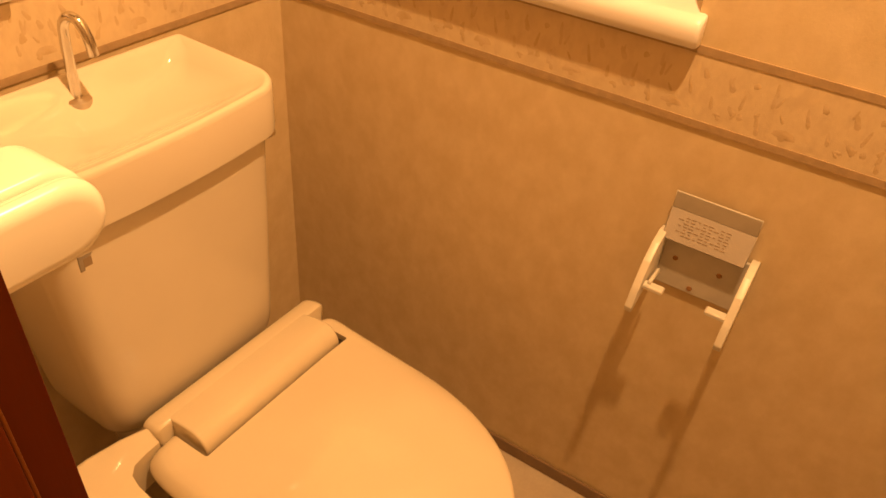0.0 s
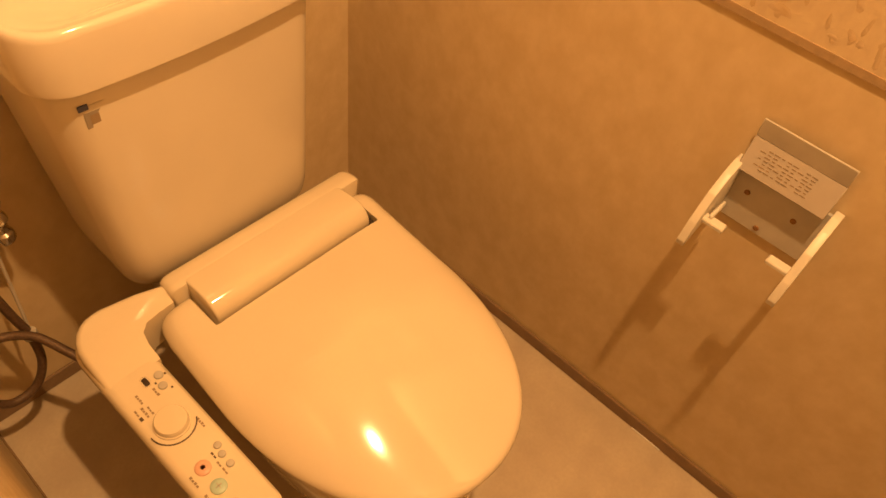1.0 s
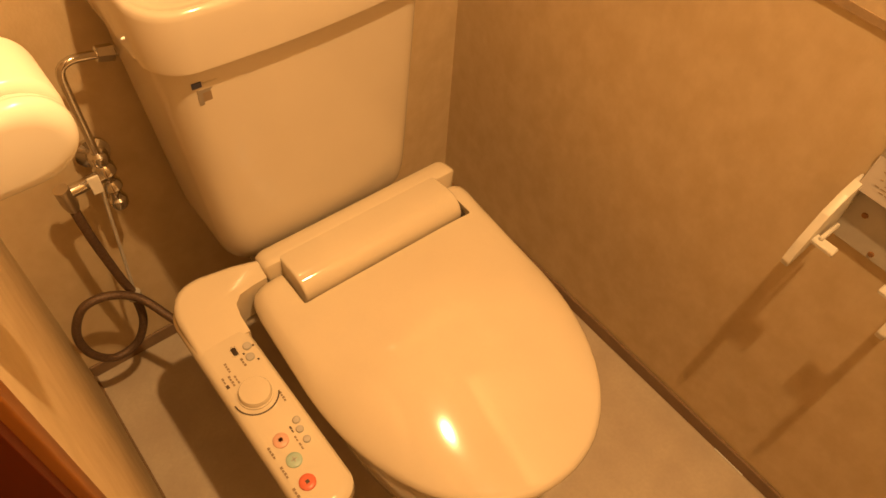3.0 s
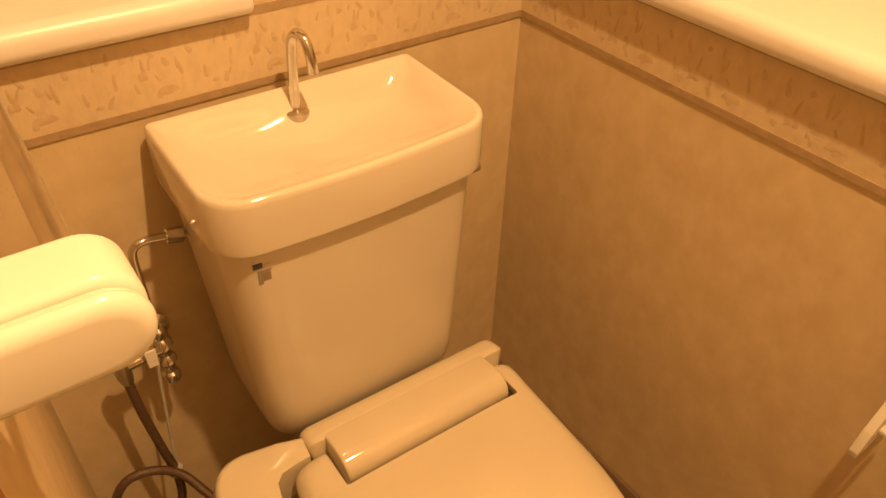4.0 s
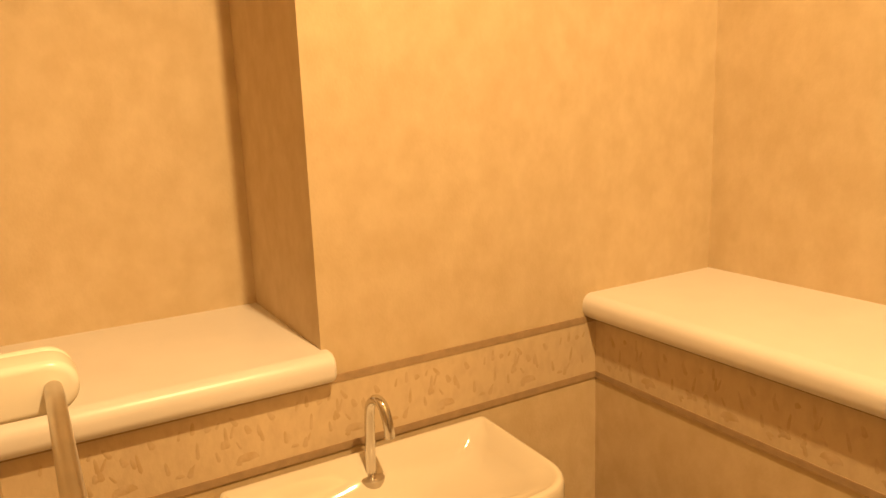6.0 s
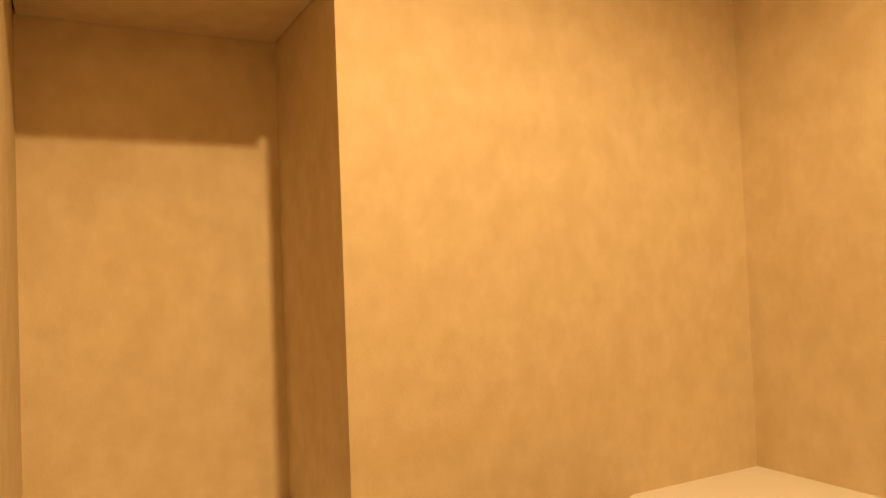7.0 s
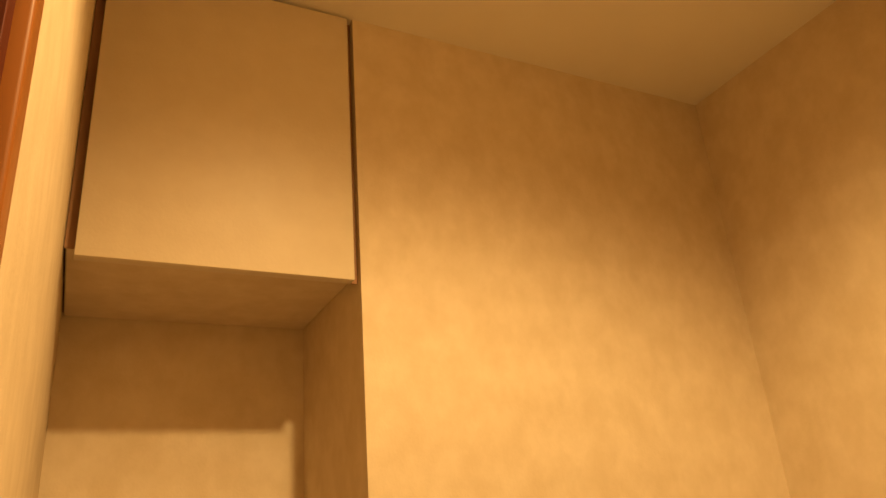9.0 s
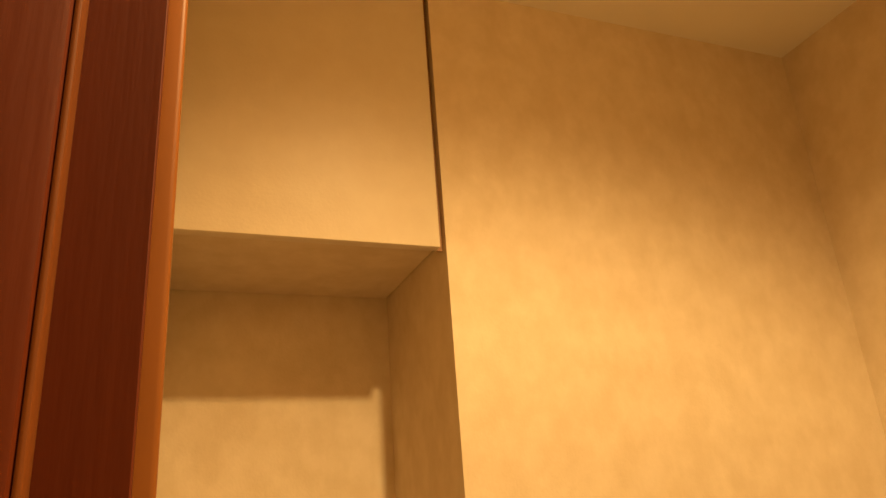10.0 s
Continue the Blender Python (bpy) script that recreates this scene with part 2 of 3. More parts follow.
border_piece(XL, -0.0025, -0.0022, -0.0002)
border_piece(-0.0022, -0.0002, -1.40, -0.0002)
def motifs(length, m, seed):
    """Small raised sprigs and mounds of the border's pattern, repeating along x."""
    rng = random.Random(seed)
    sprig = ((0.000, 0.018, 0.024, 0.009, 0), (0.052, 0.030, 0.0045, 0.014, 6), (0.092, 0.044, 0.004, 0.018, -8), (0.020, 0.047, 0.004, 0.020, 14), (-0.018, 0.058, 0.003, 0.014, -20), (0.036, 0.068, 0.006, 0.011, 25),
             (0.070, 0.070, 0.003, 0.010, -12), (0.116, 0.028, 0.004, 0.012, 10), (0.130, 0.057, 0.004, 0.016, 0), (0.104, 0.070, 0.007, 0.006, 30), (0.066, 0.016, 0.009, 0.004, 0), (-0.010, 0.036, 0.003, 0.010, 35), (0.084, 0.022, 0.003, 0.009, -30))
    bm = bmesh.new()
    x = -0.03
    extra = tuple((rng.uniform(-0.02, 0.13), rng.uniform(0.012, 0.080), rng.uniform(0.003, 0.007), rng.uniform(0.006, 0.015), rng.uniform(-45, 45)) for _ in range(9))
    while x < length:
        for dx, dz, w, h, tilt in sprig + extra:
            cx, cz = x + dx + rng.uniform(-0.002, 0.002), dz + rng.uniform(-0.001, 0.001)
            if not 0.015 < cx < length - 0.015:
                continue
            t, ring = radians(tilt + rng.uniform(-6, 6)), []
            top = bm.verts.new(m @ Vector((cx, -0.0009, cz)))
            for k in range(8):
                a = 2 * math.pi * k / 8
                u, v = 0.75 * w * math.cos(a) * (1.25 if v0(a) else 0.8), 0.72 * h * math.sin(a)
                ring.append(bm.verts.new(m @ Vector((cx + u * math.cos(t) - v * math.sin(t), -0.0001, cz + u * math.sin(t) + v * math.cos(t)))))
            for k in range(8):
                bm.faces.new((ring[k], ring[(k + 1) % 8], top))
        x += 0.155
    ob = part("border_motif", bm, MOTIF)
    return tagged(ob, label="embossed leaf sprigs of the wallpaper border", category="wallpaper border", kind="stuff")


def v0(a):
    """The lower half of a sprig is the wider one."""
    return math.sin(a) < 0


motifs(0.885, pose(XL, -0.0022, 0.893), 3)
motifs(1.38, pose(-0.0022, 0, 0.893, 0, 0, -90), 5)
structure("baseboard", box(-0.006, -0.0002, -1.40, -0.0002, 0.0, 0.036, 0.002, 1), SKIRT, "low brown vinyl skirting along the wall", "baseboard")
structure("baseboard", box(XL + 0.0002, XL + 0.004, YD + 0.001, -0.0068, 0.0, 0.010, 0.001, 1), SKIRT, "thin brown vinyl strip along the foot of the wall", "baseboard")
structure("baseboard", box(XL, -0.0065, -0.006, -0.0002, 0.0, 0.036, 0.002, 1), SKIRT, "low brown vinyl skirting along the wall", "baseboard")


def bullnose(length, depth, lip):
    """A ledge board in its own axes: along x, front lip at y = -lip, top at z = 0."""
    t, r = 0.044, 0.019
    prof = [(depth, -t), (depth, 0.0)]
    for i in range(9):
        a = radians(90 + 90 * i / 8)
        prof.append((-lip + r + r * math.cos(a), -r + r * math.sin(a)))
    for i in range(1, 9):
        a = radians(180 + 90 * i / 8)
        prof.append((-lip + r + r * math.cos(a), -t + r + r * math.sin(a)))
    return loft([[(x, y, z) for y, z in prof] for x in (0, length)])


def ledge(name, m, length, depth, lip, nose, label):
    """A board with a bullnosed front; the lip alone runs past the recess by nose at its free end."""
    top = thing(name, label, "ledge")
    top.matrix_world = m
    tagged(top, kind="structure")
    part("board", bullnose(length, depth, lip), LEDGE, top)
    end = bullnose(nose, -0.0005, lip)
    bmesh.ops.translate(end, verts=end.verts[:], vec=(length, 0, 0))
    bmesh.ops.recalc_face_normals(end, faces=end.faces[:])
    caps = [f for f in end.faces if all(v.co.x > length + nose * 0.9 for v in f.verts)]
    edges = list({e for f in caps for e in f.edges})
    bmesh.ops.bevel(end, geom=edges, offset=min(0.006, nose * 0.6), segments=3, profile=0.5, affect="EDGES")
    part("nose", end, LEDGE, top)
    return top


ledge("ledge_left", pose(XL, 0, ZL), XN - XL - 0.0005, YN, 0.030, 0.012, "cream laminate niche ledge with a rounded front edge")
ledge("ledge_right", pose(0, 0, ZL, 0, 0, -90), -YE - 0.0005, XR, 0.030, 0.014, "long cream laminate ledge with a rounded front edge")

# doorway of dark wood in the side wall
door = thing("door_1", "dark reddish-brown wooden door frame of the open doorway", "door frame")
tagged(door, kind="structure")
part("jamb", box(-1.0, -0.8932, YD - 0.040, YD - 0.0245, 0, 2.03, 0.0004, 1), WOOD, door)
part("jamb", box(-1.0, -0.8935, -1.399, -1.385, 0, 2.03, 0.0015, 2), WOOD, door)
part("door_stop", box(-1.0, -0.9180, YD - 0.056, YD - 0.0405, 0, 2.0, 0.002, 2), WOOD, door)
# thin added bead whose paler colour stands for the highlight on the bevel
part("stop_edge_highlight", box(-0.9178, -0.9156, YD - 0.0535, YD - 0.0403, 0, 2.0, 0.0009, 2), WOOD_EDGE_LIT, door, "lighter strip painted as the highlight on the door stop's edge")
part("lintel", box(-1.0, XL - 0.002, -1.384, YD - 0.057, 2.002, 2.028, 0.002, 2), WOOD, door)
# casing edge that catches the lamp; the brightness is in its colour
part("casing", box(-0.9000, -0.8870, YD - 0.0243, YD - 0.0004, 0, 2.07, 0.002, 3), WOOD_LIT, door, "edge trim of the same wood, coloured orange-brown as if lamplit")

# ceiling downlight
light = thing("ceiling_downlight", "small round recessed ceiling downlight with a warm bulb", "ceiling light")
part("ring", disc((LAMP.x, LAMP.y, ZC), (0, 0, -1), [(0.0005, 0.118), (0.004, 0.118), (0.006, 0.113), (0.006, 0.1005), (-0.05, 0.0995)], 40, None, (False, False)), BAFFLE, light)
part("bulb", disc((LAMP.x, LAMP.y, ZC + 0.097), (0, 0, -1), [(0, 0.02), (0.012, 0.03), (0.022, 0.03), (0.03, 0.02)], 20), GLOW, light, "warm glowing bulb")

# a strip of old sealant and some spilt grains on the floor
structure("sealant", box(-0.0086, -0.0062, -0.935, -0.866, 0.0002, 0.004, 0.0008, 1), PLASTIC_WHITE, "short pale strip of sealant at the skirting", "sealant")
rng = random.Random(11)
grains = bmesh.new()
for i in range(70):
    c = Vector((-0.64 + rng.gauss(0, 0.055), -0.705 + rng.gauss(0, 0.03), 0.0))
    if c.y < -0.64:
        g = bmesh.ops.create_icosphere(grains, subdivisions=1, radius=rng.uniform(0.0006, 0.0014))["verts"]
        bmesh.ops.translate(grains, verts=g, vec=c + Vector((0, 0, 0.0007)))
tagged(part("floor_grains", grains, PLASTIC_WHITE), label="a few tiny pale grains scattered on the floor", category="grains", kind="stuff")

# ---- cupboard over the niche ----
cupboard = thing("wall_cupboard", "cupboard with a wallpapered door built in over the niche", "cupboard")
part("body", box(XL + 0.0030, XN - 0.001, 0.018, YN - 0.001, 1.820, ZC - 0.001, 0.0012, 1), WALLPAPER, cupboard, smooth=False)
part("door", box(-0.8815, -0.5135, -0.006, 0.014, 1.804, ZC - 0.006, 0.0015, 2), DOOR_PAPER, cupboard)
# added strips whose dark colour stands for shade in the gaps round the door
part("side_gap_shade", box(-0.5155, -0.5028, 0.0145, 0.0175, 1.806, ZC - 0.001), GAP, cupboard)
part("side_gap_shade", box(XL + 0.0008, -0.8800, 0.0145, 0.0175, 1.8205, ZC - 0.001), GAP, cupboard)
part("soffit_gap_shade", box(XL + 0.0006, XL + 0.0027, 0.0180, YN - 0.001, 1.826, 1.850), DARK, cupboard)

# ---- toilet ----
CX = -0.447


def oval(cx, yb, yf, half, z, power=2.15, n=72, taper=0.0, back=5.0):
    """A ring with a straight-sided back at yb and a rounded front at yf."""
    pts = []
    ym = yb + (yf - yb) * 0.40
    for i in range(n):
        a = 2 * math.pi * i / n
        c, s = math.cos(a), math.sin(a)
        p = power if s < 0 else back
        x = half * abs(c) ** (2 / p) * (1 if c >= 0 else -1)
        y = abs(s) ** (2 / p)
        y = ym + (yb - ym) * y if s >= 0 else ym + (yf - ym) * y
        if taper and s >= 0:
            x *= 1 - taper * (y - ym) / (yb - ym)
        pts.append((cx + x, y, z))
    return pts


def turned(bm, a=-1.2):
    """The seat sits a little askew on the bowl."""
    bmesh.ops.transform(bm, matrix=Matrix.Translation((CX, -0.24, 0)) @ Matrix.Rotation(radians(a), 4, "Z") @ Matrix.Translation((-CX, 0.24, 0)), verts=bm.verts[:])
    return bm


toilet = thing("toilet", "ivory ceramic toilet with a closed bidet seat lid", "toilet")
part("bowl", turned(loft([oval(CX, -0.12, -0.50, 0.115, 0.0), oval(CX, -0.12, -0.52, 0.125, 0.015), oval(CX, -0.12, -0.55, 0.12, 0.08, taper=0.1), oval(CX, -0.13, -0.685, 0.140, 0.16, taper=0.2),
                          oval(CX, -0.20, -0.748, 0.152, 0.23, taper=0.2), oval(CX, -0.20, -0.766, 0.162, 0.29, taper=0.1), oval(CX, -0.218, -0.770, 0.165, 0.345), oval(CX, -0.220, -0.770, 0.165, 0.367), oval(CX, -0.225, -0.752, 0.160, 0.378)]), -7.0), CERAMIC, toilet)
part("shelf", box(-0.560, -0.335, -0.2195, -0.035, 0.200, 0.3445, 0.012, 3), CERAMIC, toilet, "ceramic shelf that carries the cistern")
part("seat", turned(loft([oval(CX, -0.27, -0.735, 0.185, 0.3795), oval(CX, -0.26, -0.745, 0.192, 0.384), oval(CX, -0.26, -0.745, 0.192, 0.396), oval(CX, -0.27, -0.738, 0.186, 0.400)])), PLASTIC, toilet)


def lid_mesh():
    rings = [oval(CX, -0.276, -0.766, 0.201, 0.386, back=14.0), oval(CX, -0.271, -0.772, 0.206, 0.390, back=14.0), oval(CX, -0.270, -0.776, 0.209, 0.400, back=14.0)]
    for d, z in ((0.0008, 0.4040), (0.0030, 0.4085), (0.0065, 0.4140), (0.0115, 0.4196), (0.0185, 0.4254), (0.029, 0.4318), (0.046, 0.4388), (0.070, 0.4455), (0.100, 0.4515), (0.135, 0.4562), (0.170, 0.4590), (0.200, 0.4600)):
        k = 1 - d / 0.209
        ring = [(CX + (x - CX) * k, -0.4724 + (y + 0.4724) * k, zz) for x, y, zz in oval(CX, -0.270, -0.776, 0.209, z, back=14.0)]
        ring = [(x, y, zz + 0.25 * max(0, zz - 0.424)) for x, y, zz in ring]
        ring = [(x, y, zz - 0.36 * max(0, -0.41 - y) ** 2 * max(0, (zz - 0.41) / 0.05)) for x, y, zz in ring]
        rings.append([(x, y, zz - max(0, zz - 0.424) * 0.90 * min(1, max(0, (y + 0.52) / 0.18))) for x, y, zz in ring])
    rings = [[(x + 0.013 * (max(0, y + 0.45) / 0.18) ** 2, y, z) for x, y, z in ring] for ring in rings]
    return turned(loft(rings))


lid = part("lid", lid_mesh(), PLASTIC, toilet)
carve(lid, part("cutter", turned(box(-0.587, -0.270, -0.354, -0.20, 0.35, 0.50, 0.004, 2)), PLASTIC))

# the bidet unit: rear housing, hinge roll and the control arm
back = [(-0.270, 0.384), (-0.226, 0.384), (-0.224, 0.418), (-0.226, 0.4255), (-0.232, 0.4315), (-0.242, 0.4350), (-0.256, 0.4385), (-0.266, 0.4395), (-0.2695, 0.4380), (-0.271, 0.4340)]
unit = loft([[(x, -0.25 + (y + 0.25) * k, 0.41 + (z - 0.41) * k) for y, z in back] for x, k in ((-0.606, 0.62), (-0.604, 0.80), (-0.598, 0.93), (-0.590, 1.0), (-0.252, 1.0), (-0.244, 0.93), (-0.238, 0.80), (-0.236, 0.62))])
part("rear_housing", turned(unit), PLASTIC, toilet)
prof = [(-0.262, 0.392), (-0.262, 0.4392), (-0.276, 0.4430), (-0.290, 0.4460), (-0.302, 0.4478)]
prof += [(-0.314 + 0.031 * math.cos(radians(a)), 0.418 + 0.031 * math.sin(radians(a))) for a in range(92, 223, 10)]
roll = loft([[(x, -0.30 + (y + 0.30) * k, 0.418 + (z - 0.418) * k) for y, z in prof] for x, k in ((-0.579, 0.90), (-0.5785, 0.95), (-0.577, 0.985), (-0.574, 1.0), (-0.285, 1.0), (-0.282, 0.985), (-0.2805, 0.95), (-0.280, 0.90))])
# added dark block that darkens the notch at the roll's end like shade
part("hinge_gap_shade", turned(box(-0.2795, -0.2705, -0.352, -0.29, 0.4005, 0.4135)), DARK, toilet, "dark block for the shade in the gap beside the hinge cover")
part("hinge_roll", turned(roll), PLASTIC, toilet, "rounded hinge cover")
arm = loft([rounded(-0.752 + d, -0.668 - d, -0.612 + d, -0.200 - d, z, 0.030, 0.045) for z, d in ((0.345, 0.010), (0.352, 0.003), (0.380, 0.0), (0.394, 0.001), (0.400, 0.006), (0.402, 0.014))])
panel = part("control_arm", arm, PLASTIC, toilet, "bidet control arm with dial and buttons")
def rising(inset, low):
    """A ring of the shoulder: an L round the lid's corner, whose top rises towards the back."""
    out = [(-0.669, -0.318), (-0.668, -0.290), (-0.664, -0.272), (-0.652, -0.2625), (-0.630, -0.2600), (-0.604, -0.259), (-0.603, -0.224), (-0.640, -0.213), (-0.690, -0.204)]
    out += [(-0.702 - 0.049 * math.sin(radians(a)), -0.254 + 0.050 * math.cos(radians(a))) for a in range(0, 91, 15)] + [(-0.751, -0.290), (-0.7515, -0.318)]
    ring = []
    for x, y in out:
        up = min(1, max(0, (y + 0.318) / 0.113))
        rise = 0.4005 + 0.0305 * (0.35 * up + 0.65 * up * up * (3 - 2 * up))
        k = 1 - inset / 0.07
        ring.append((-0.70 + (x + 0.70) * (k if x < -0.70 else 1), y - (inset if y > -0.205 - 0.05 and x < -0.59 else 0), (0.346 if low is None else rise - low)))
    return ring


shoulder = part("shoulder", loft([rising(0.004, None), rising(0.0, 0.022), rising(0.001, 0.009), rising(0.003, 0.004), rising(0.007, 0.001), rising(0.012, 0.0)]), PLASTIC, toilet, "rounded shoulder joining the control arm to the seat")
TOP = 0.402


def button(x, y, r, mat, h=0.003, name="button", label=""):
    return part(name, disc((x, y, TOP - 0.001), (0, 0, 1), [(0, r), (h, r), (h + 0.0012, r * 0.85), (h + 0.0016, r * 0.5)], 20), mat, panel, label)


def mark(x, y, w, h, mat, turn=0.0):
    n = max(1, round(h / 0.005))
    for i in range(n):
        a, b = -h / 2 + h * i / n, -h / 2 + h * (i + 1) / n - (0.0014 if n > 1 else 0)
        part("marking", box(-w * 0.45, w * (0.25 + 0.2 * ((i * 7 + n) % 2)), a, b, 0, 0.0006, m=pose(x, y, TOP, 0, 0, turn)), mat, panel)


dial = part("dial", disc((-0.712, -0.412, TOP - 0.001), (0, 0, 1), [(0, 0.025), (0.004, 0.025), (0.0045, 0.0235), (0.010, 0.0230), (0.0125, 0.0215), (0.0132, 0.018)], 32), PLASTIC, panel, "round ivory temperature dial")
for i in range(14):
    a = radians(185 + i * 11)
    part("dial_scale", box(-0.003, 0.003, -0.001, 0.001, 0, 0.0006, m=pose(-0.712 + 0.032 * math.cos(a), -0.412 + 0.032 * math.sin(a), TOP, 0, 0, math.degrees(a) + 90)), INK, panel)
part("indicator_window", box(-0.0055, 0.0055, -0.009, 0.009, -0.004, 0.0012, 0.0044, 3, m=pose(-0.703, -0.335, TOP, 0, 0, 0)), DARK, panel, "dark sensor window")
button(-0.684, -0.338, 0.0065, PLASTIC_GREY)
button(-0.689, -0.356, 0.0065, PLASTIC_GREY)
for x, y in ((-0.684, -0.338), (-0.689, -0.356)):
    part("marking", disc((x, y, TOP + 0.0024), (0, 0, 1), [(0, 0.0026), (0.0008, 0.0024)], 10), INK, panel)
button(-0.722, -0.563, 0.0115, RED, label="red rubber stop button")
button(-0.720, -0.527, 0.0110, GREEN, label="pale green rubber wash button")
button(-0.720, -0.493, 0.0110, PINK, label="pink rubber bidet button")
for x, y in ((-0.688, -0.480), (-0.691, -0.494), (-0.691, -0.512)):
    button(x, y, 0.0055, PLASTIC_GREY)
for x, y, w, h, mat in ((-0.701, -0.357, 0.004, 0.016, INK_FAINT), (-0.724, -0.352, 0.004, 0.018, INK_FAINT), (-0.729, -0.374, 0.004, 0.020, INK_FAINT), (-0.738, -0.380, 0.005, 0.006, INK), (-0.722, -0.376, 0.003, 0.016, INK_FAINT),
                        (-0.738, -0.368, 0.003, 0.012, INK_FAINT), (-0.684, -0.437, 0.004, 0.018, INK_FAINT), (-0.700, -0.487, 0.003, 0.012, INK), (-0.702, -0.502, 0.003, 0.010, INK_FAINT), (-0.702, -0.515, 0.003, 0.012, INK_FAINT),
                        (-0.739, -0.500, 0.004, 0.020, INK_FAINT), (-0.739, -0.533, 0.004, 0.020, INK_FAINT), (-0.741, -0.568, 0.004, 0.022, INK_FAINT), (-0.676, -0.341, 0.003, 0.003, INK), (-0.681, -0.366, 0.003, 0.003, INK), (-0.694, -0.346, 0.003, 0.003, INK)):
    mark(x, y, w, h, mat)
for a in range(0, 360, 60):
    part("marking", box(-0.0035, 0.0035, -0.0007, 0.0007, TOP + 0.0034, TOP + 0.0040, m=pose(-0.720, -0.493, 0, 0, 0, a)), RED, panel)
for a in (0, 90):
    part("marking", box(-0.0045, 0.0045, -0.0007, 0.0007, TOP + 0.0034, TOP + 0.0040, m=pose(-0.720, -0.527, 0, 0, 0, a)), PLASTIC_GREY, panel)
for x, y in ((-0.722, -0.563), (-0.720, -0.493)):
    part("marking", box(x - 0.0025, x + 0.0025, y - 0.0025, y + 0.0025, TOP + 0.003, TOP + 0.0038), INK, panel)

toilet.location = (0.004, -0.0145, 0)
panel.location = (-0.005, -0.010, 0)
shoulder.location = (-0.003, -0.008, 0)

# ---- cistern ----
cistern = thing("cistern", "ivory ceramic cistern with a hand-wash basin on top", "toilet cistern")
tb = []
for z, d, f in ((0.345, 0.078, 0.052), (0.350, 0.060, 0.034), (0.358, 0.049, 0.021), (0.370, 0.0415, 0.011), (0.388, 0.036, 0.004), (0.410, 0.0325, 0.001), (0.435, 0.0300, 0.0), (0.50, 0.025, 0.0), (0.65, 0.014, 0.0), (0.792, 0.004, 0.0)):
    tb.append(rounded(-0.658 + d, -0.262 - d * 0.35, -0.232 + d * 0.55 + f, -0.030 - f * 0.3, z, 0.040, 0.02, 0.012))
part("tank", loft(tb), CERAMIC_TANK, cistern)
part("seam", loft([rounded(-0.652, -0.268, -0.226, -0.032, z, 0.046, 0.02, 0.012) for z in (0.7925, 0.8015)]), DARK, cistern)
def R(d, z, rf=0.050):
    """A ring of the basin's rim, which falls a little towards the front."""
    ring = rounded(-0.665 + d, -0.249 - d, -0.245 + d, -0.018 - d, z, max(0.012, rf - d * 0.4), max(0.008, 0.012 - d), 0.014)
    return [(x, y, zz - (0.007 * (-y - 0.018) / 0.23 if z > 0.85 else 0)) for x, y, zz in ring]


basin = [R(0.006, 0.793), R(0.001, 0.796), R(0.0, 0.805), R(0.0, 0.872), R(0.001, 0.8785), R(0.003, 0.8813), R(0.006, 0.8822), R(0.009, 0.8815), R(0.012, 0.8785)]
for z, x0, x1, y0, y1, rf, rb, swell in ((0.8690, -0.646, -0.270, -0.224, -0.038, 0.044, 0.028, 0.004), (0.8565, -0.630, -0.280, -0.201, -0.043, 0.044, 0.030, 0.010), (0.8445, -0.610, -0.292, -0.179, -0.050, 0.042, 0.033, 0.018),
                                         (0.8355, -0.588, -0.312, -0.161, -0.061, 0.040, 0.044, 0.024), (0.8310, -0.560, -0.335, -0.148, -0.076, 0.036, 0.040, 0.025), (0.8290, -0.53, -0.36, -0.138, -0.090, 0.028, 0.028, 0.015), (0.8282, -0.50, -0.40, -0.130, -0.108, 0.013, 0.013, 0.005)):
    basin.append(rounded(x0, x1, y0, y1, z, rf, rb, 0.010, 7, swell))
part("basin", loft(basin), CERAMIC, cistern, "shallow glossy hand-wash basin")
tap = part("tap", tube([(-0.459, -0.048, 0.852), (-0.459, -0.050, 0.90), (-0.459, -0.054, 0.945), (-0.458, -0.059, 0.966), (-0.455, -0.072, 0.976), (-0.452, -0.085, 0.970), (-0.450, -0.093, 0.950), (-0.449, -0.095, 0.928)], 0.0072, 16), CHROME, cistern, "chrome swan-neck tap")
part("tap_collar", disc((-0.459, -0.049, 0.840), (0, 0, 1), [(0, 0.0185), (0.014, 0.0185), (0.0165, 0.015), (0.0172, 0.008)], 24), STEEL, tap)
part("lever", disc((-0.262, -0.205, 0.772), (1, 0, 0), [(0, 0.010), (0.014, 0.010), (0.016, 0.007)], 20), CHROME, cistern, "small chrome flush lever")
AT = pose(-0.606, -0.2325, 0.749, 4, 0, -3)
sticker = part("sticker", box(-0.011, 0.012, -0.0006, 0.0012, -0.016, 0.008, m=AT), PAPER, cistern, "small printed paper sticker")
part("marking", box(-0.005, 0.006, -0.0010, -0.0007, -0.011, 0.003, m=AT), INK_FAINT, sticker)
part("marking", box(-0.016, -0.004, -0.0012, 0.0004, 0.013, 0.021, m=AT), BLUE, cistern)
part("marking", box(-0.003, 0.016, -0.0012, 0.0004, 0.016, 0.018, m=AT), PRINT, cistern)

